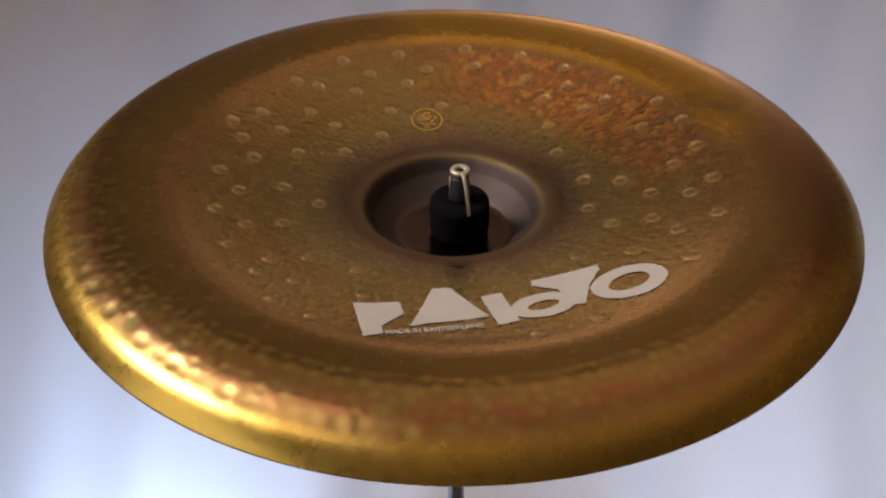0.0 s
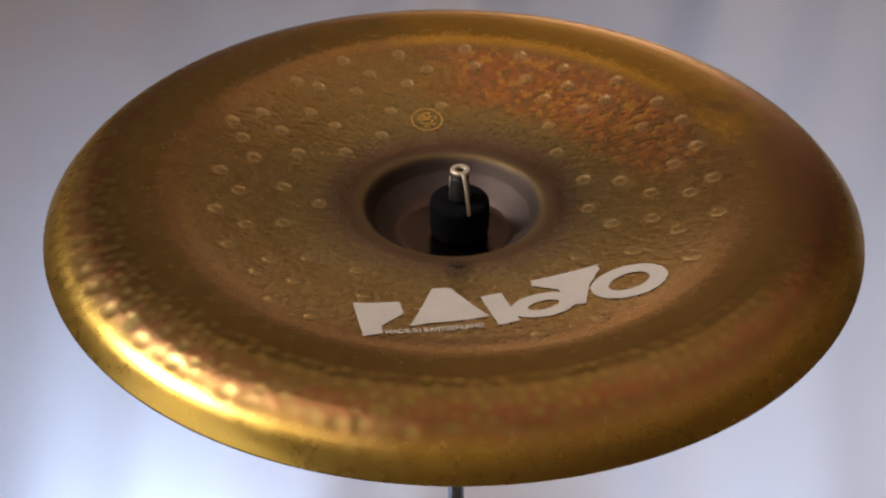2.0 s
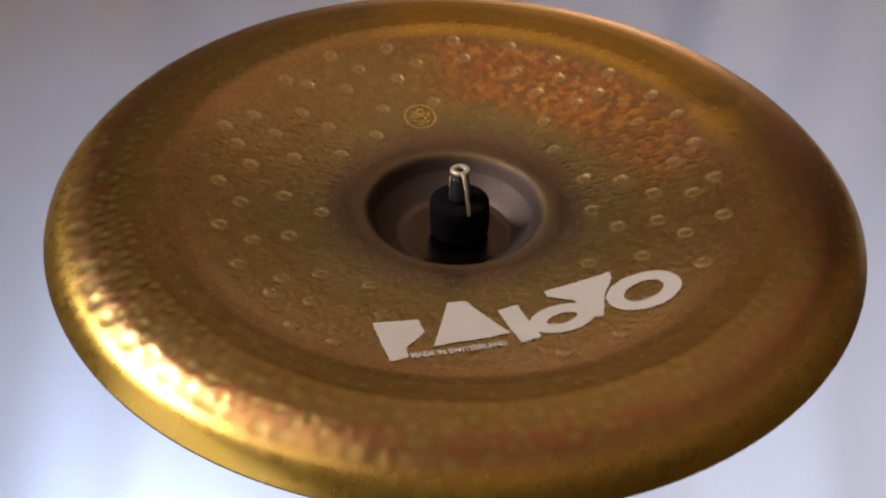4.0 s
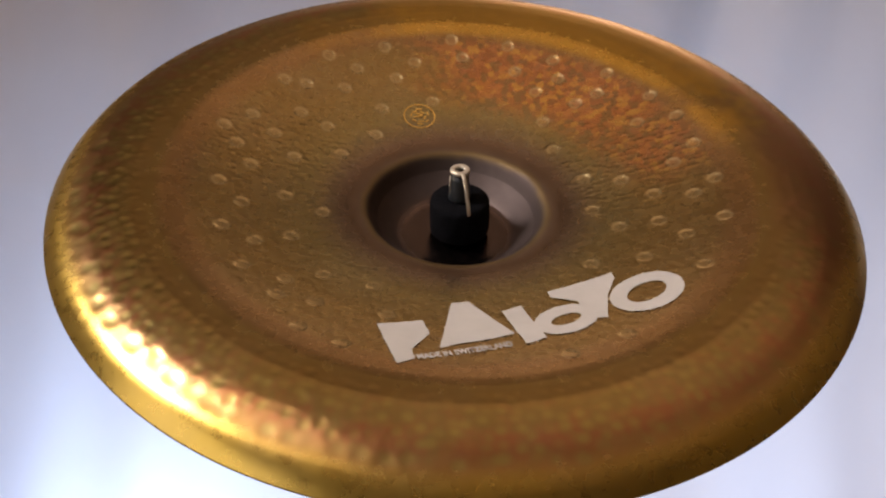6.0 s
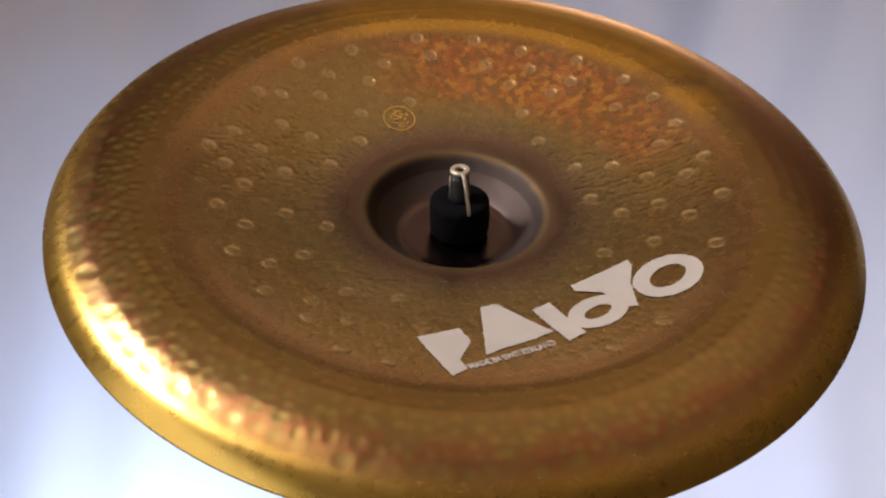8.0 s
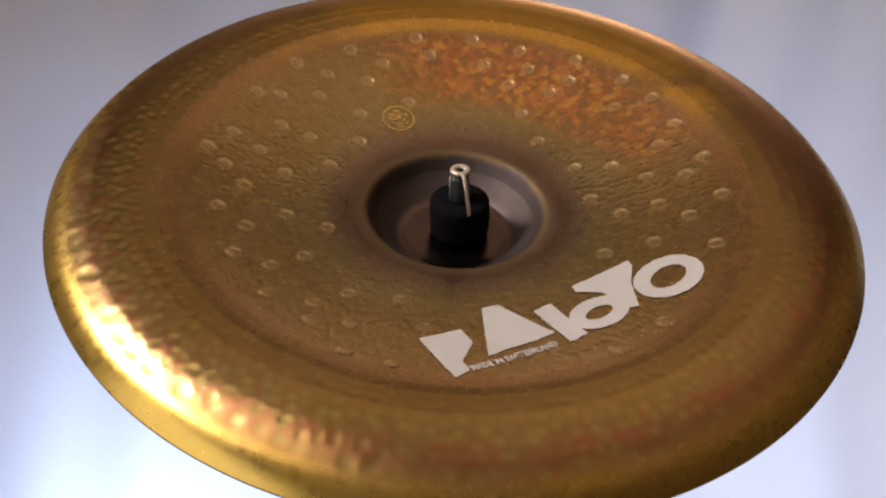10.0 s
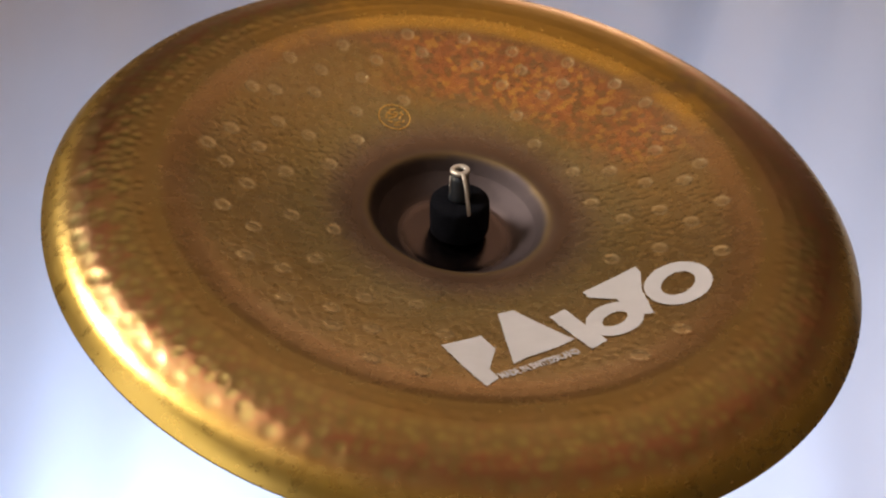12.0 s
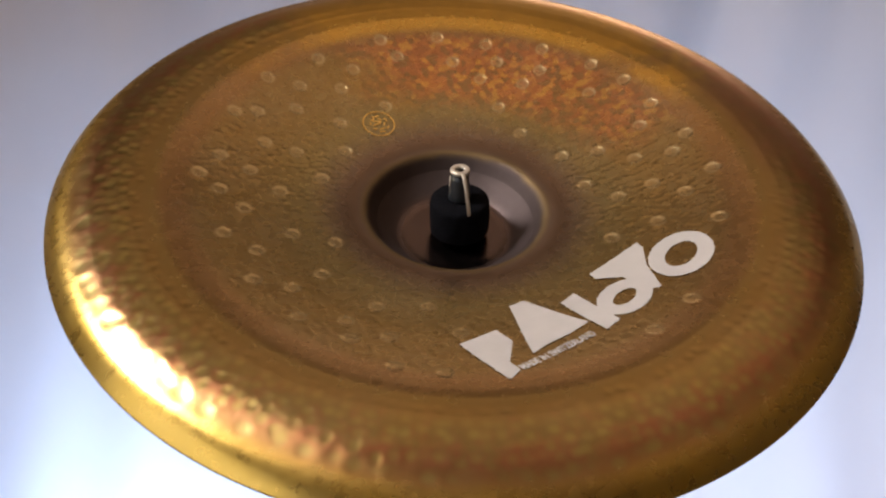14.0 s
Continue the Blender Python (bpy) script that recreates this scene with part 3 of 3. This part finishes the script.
def tripod_leg(turn):
    bm = lathe([(0, 0), (0.007, 0), (0.007, 0.36), (0, 0.36)], 20)
    bmesh.ops.transform(bm, verts=bm.verts, matrix=Matrix.Rotation(math.radians(turn), 4, "Z") @ Matrix.Translation((0.010, 0, 0.26)) @ Matrix.Rotation(math.radians(132), 4, "Y"))
    return bm


for turn in (90, 210, 330):
    part("leg", tripod_leg(turn), BLACK_STEEL, stand)
    foot = lathe([(0, 0.014), (0.011, 0.014), (0.013, 0.021), (0.013, 0.028), (0, 0.034)], 20)
    bmesh.ops.translate(foot, verts=foot.verts, vec=(0.275 * math.cos(math.radians(turn)), 0.275 * math.sin(math.radians(turn)), 0))
    part("rubber_foot", foot, BLACK_STEEL, stand)


# ---- drumstick: tip at the origin, the shaft runs along +z ----
def turned_stick():
    prof = [(0, 0.0), (0.0016, 0.0002), (0.0030, 0.0011), (0.0041, 0.0030), (0.0046, 0.0055), (0.0045, 0.0080), (0.0038, 0.0105), (0.0031, 0.0122), (0.0030, 0.0134)]
    for i in range(13):
        t = i / 12
        prof.append((0.0031 + (0.0066 - 0.0031) * (t ** 0.78), 0.0142 + 0.075 * t))
    prof += [(0.0068, 0.20), (0.0070, 0.395), (0.0065, 0.402), (0.0050, 0.4055), (0, 0.4065)]
    return prof


stick = tagged(new("drumstick"), "pale worn hickory drumstick with an oval tip", "drumstick")
PROF = turned_stick()
part("tip", lathe([p for p in PROF if p[1] < 0.0136] + [(0, 0.0134)], 32), plain("chalky_tip", (0.42, 0.31, 0.20), 0.6, vary=0.12, scale=300), stick, "rubbed pale oval tip")
part("shaft", lathe([(0, 0.0130), (0.00298, 0.0130)] + [p for p in PROF if p[1] > 0.0136], 32), HICKORY, stick)


def motions():
    # seconds; shift of the cup in millimetres; turn in degrees
    cymbal_rows = [
    (0, -0.4, 2.6, 0.1, 0, 0.04, 0),
    (2.9, -0.4, 2.6, 0.1, 0, 0.04, 0),
    (3, -0.6, 2.9, -0.3, 0.35, 0.56, 0.04),
    (3.1, -1.9, 0.8, 2.1, 6.26, 7.64, 1.29),
    (3.2, 1.6, -3.8, 0.9, 5.45, 7.7, 1.69),
    (3.3, 1, -1.5, 0.5, 3.6, 4.2, 2.1),
    (3.4, 0.5, 0, 0, 2.2, 0.8, 2.5),
    (3.55, 0.5, 0, 0, 3.6, -1.4, 3),
    (3.8, 0.6, 0, 0.2, 4.6, 3, 3.6),
    (4.05, 0.7, 0, 0.2, 3.2, 0.4, 4.1),
    (4.35, 0.8, 0, 0.2, 4, 2.3, 4.5),
    (4.7, 0.9, 0, 0.3, 3.6, 1.2, 4.7),
    (5.1, 0.9, 0, 0.3, 3.75, 1.6, 4.78),
    (5.5, 0.9, 0, 0.3, 3.72, 1.54, 4.79),
    (7, 0.8, 0.4, 0.1, 3.82, 1.57, 4.81),
    (7.1, 0.8, 0.4, 0.1, 3.82, 1.57, 4.81),
    (7.2, -3.1, 1.5, 2.1, 10.38, 6.59, 6.06),
    (7.3, 2.7, -0.8, -0.6, 9.75, 8.71, 7.15),
    (7.4, 0, -1.1, -1.4, 5.59, 9.4, 8.13),
    (7.5, 0.8, -0.2, 0.2, 2.48, 5.78, 9.61),
    (7.6, -0.3, 1.1, 0.8, 2.79, 3.79, 10.38),
    (7.7, -0.7, -0.6, -0.9, 3.42, 1.23, 11.42),
    (7.8, 0.3, -0.3, 0.2, 4.84, -0.73, 12.29),
    (7.9, 0.3, -0.1, 0.1, 5.4, 0.22, 12.97),
    (8, 0.7, -0.4, 0.3, 5.08, 1.15, 13.99),
    (8.2, 0.6, 0, 0, 5.3, 1.5, 14.2),
    (8.5, 0.6, 0, 0, 5.5, 1.2, 14.4),
    (9, 0.6, 0, -0.2, 5.4, 1.3, 14.43),
    (10.5, 0.6, 0, -0.2, 5.41, 1.29, 14.43),
    (11, 0.7, -0.2, -0.2, 6.44, 1.32, 14.32),
    (11.2, 0.7, -0.4, -0.2, 6.47, 0.98, 14.45),
    (11.3, 0.5, -0.5, -0.6, 5.88, 0.95, 14.63),
    (11.4, 0.2, 0.2, 0.9, 8.63, 2.18, 15.2),
    (11.5, 0.7, -1.8, 0.4, 7.15, 2.5, 15.62),
    (11.6, -0.1, 0.2, 0.8, 8.95, 1.71, 15.86),
    (11.7, 1.1, -0.7, -0.2, 8.47, 2.98, 16.33),
    (11.8, -0.1, -0.5, -0.7, 7.34, 2.7, 16.65),
    (11.9, 0.1, 0.6, 1, 10.04, 3.94, 17.58),
    (12, 0.9, -2.9, 0.4, 7.39, 4.83, 18.52),
    (12.1, -1, 0, 0, 7.62, 3.86, 19.02),
    (12.2, 0.8, 0.1, 0.1, 8.93, 5.27, 20.24),
    (12.3, 0.2, -0.9, -1, 7.05, 4.96, 20.94),
    (12.4, -2.8, 1.3, 0.7, 9.6, 5.53, 21.82),
    (12.5, 1.4, 0.6, -0.3, 9.42, 7.78, 23.44),
    (12.6, -0.4, -0.5, -1.2, 6.02, 5.63, 23.57),
    (12.7, -2.3, 0.5, 0.3, 6.78, 4.21, 24.19),
    (12.8, -0.6, -0.4, 0.2, 9.05, 6.58, 25.24),
    (12.9, 0.1, -0.2, -0.4, 8.25, 6.08, 25.44),
    (13, -0.4, 2.9, -1.1, 7.75, 4.04, 25.8),
    (13.1, -3, 0.5, 0.4, 11.89, 5.36, 25.33),
    (13.2, 2.2, -0.5, -0.6, 9.16, 6.51, 25.01),
    (13.3, -1.5, 0.2, -0.1, 5.24, 4.56, 24.51),
    (13.4, -0.1, -0.2, -0.3, 3.26, 1.31, 23.91),
    (13.5, -0.1, -0.3, -0.3, 3.41, -1.4, 23.63),
    (13.6, 0, -0.5, -0.1, 4.45, -3.85, 22.93),
    (13.7, -0.1, -0.1, 0, 5.18, -3.2, 22.56),
    (13.8, 0.4, -0.2, -0.6, 4.66, -2.98, 22.57),
    (13.9, 0.1, -0.1, -0.3, 5.4, -1.19, 22.99),
    (14, 0.4, 1.4, -1, 5.98, -0.02, 23.61),
    ]
    walk(cymbal, [(t, Matrix.Translation(PIVOT) @ pose(x * 0.001, y * 0.001, z * 0.001, rx, ry, rz)) for t, x, y, z, rx, ry, rz in cymbal_rows])
    # seconds; the stick's tip; the way from tip to butt
    stick_rows = [
    (0, (0.296, -0.106, 1.128), (-0.126, -0.983, -0.130)),
    (2.3, (0.296, -0.106, 1.128), (-0.126, -0.983, -0.130)),
    (2.5, (0.171, -0.085, 1.156), (0.064, -0.998, 0.001)),
    (2.6, (0.107, -0.091, 1.148), (0.210, -0.976, -0.056)),
    (2.7, (0.072, -0.087, 1.136), (0.336, -0.939, -0.074)),
    (2.8, (0.058, -0.109, 1.190), (0.439, -0.872, -0.215)),
    (2.9, (0.137, -0.127, 1.233), (0.086, -0.952, -0.293)),
    (2.96, (0.148, -0.022, 1.073), (0.091, -0.996, -0.009)),
    (3.1, (0.210, -0.102, 1.166), (-0.137, -0.986, -0.094)),
    (3.4, (0.296, -0.106, 1.128), (-0.126, -0.983, -0.130)),
    (6.1, (0.296, -0.106, 1.128), (-0.126, -0.983, -0.130)),
    (6.3, (0.206, -0.103, 1.132), (0.042, -0.994, -0.103)),
    (6.4, (0.134, -0.095, 1.109), (0.065, -0.998, 0.001)),
    (6.5, (0.065, -0.086, 1.087), (0.200, -0.968, 0.148)),
    (6.6, (0.024, -0.080, 1.063), (0.257, -0.943, 0.212)),
    (6.7, (-0.007, -0.072, 1.040), (0.289, -0.910, 0.296)),
    (6.8, (-0.026, -0.062, 1.053), (0.330, -0.907, 0.260)),
    (6.9, (-0.041, -0.077, 1.166), (0.475, -0.880, -0.006)),
    (7, (0.116, -0.180, 1.229), (-0.041, -0.997, -0.068)),
    (7.1, (0.199, -0.099, 1.204), (-0.088, -0.982, -0.168)),
    (7.133, (0.161, -0.034, 1.057), (0.188, -0.981, -0.051)),
    (7.2, (0.222, -0.109, 1.157), (-0.161, -0.984, -0.078)),
    (7.5, (0.296, -0.106, 1.128), (-0.126, -0.983, -0.130)),
    (9.9, (0.296, -0.106, 1.128), (-0.126, -0.983, -0.130)),
    (10.1, (0.232, -0.065, 1.149), (-0.137, -0.986, -0.094)),
    (10.2, (0.006, -0.058, 1.058), (0.247, -0.950, 0.193)),
    (10.3, (-0.008, -0.067, 1.024), (0.273, -0.913, 0.305)),
    (10.4, (-0.009, -0.050, 1.036), (0.275, -0.932, 0.236)),
    (10.5, (-0.014, -0.106, 1.031), (0.270, -0.911, 0.312)),
    (10.6, (-0.006, -0.047, 1.023), (0.227, -0.931, 0.286)),
    (10.7, (-0.009, -0.051, 1.018), (0.204, -0.930, 0.305)),
    (10.8, (0.060, -0.089, 1.117), (0.099, -0.994, 0.040)),
    (10.9, (0.012, -0.051, 1.034), (0.182, -0.944, 0.275)),
    (11, (0.110, -0.074, 1.214), (-0.042, -0.979, -0.198)),
    (11.1, (0.030, -0.049, 1.020), (0.145, -0.941, 0.305)),
    (11.2, (0.145, -0.113, 1.218), (-0.013, -0.980, -0.199)),
    (11.3, (0.056, -0.058, 1.059), (0.145, -0.977, 0.154)),
    (11.4, (0.198, -0.095, 1.176), (-0.048, -0.987, -0.155)),
    (11.7, (0.208, -0.076, 1.167), (-0.091, -0.980, -0.179)),
    (11.8, (0.160, -0.046, 1.075), (-0.130, -0.991, -0.025)),
    (11.9, (0.210, -0.095, 1.176), (-0.129, -0.980, -0.154)),
    (12.2, (0.296, -0.106, 1.128), (-0.126, -0.983, -0.130)),
    (14, (0.296, -0.106, 1.128), (-0.126, -0.983, -0.130)),
    ]

    def held(tip, way):
        return Matrix.Translation(tip) @ Vector(way).to_track_quat("Z", "Y").to_matrix().to_4x4()

    walk(stick, [(t, held(tip, way)) for t, tip, way in stick_rows])


motions()
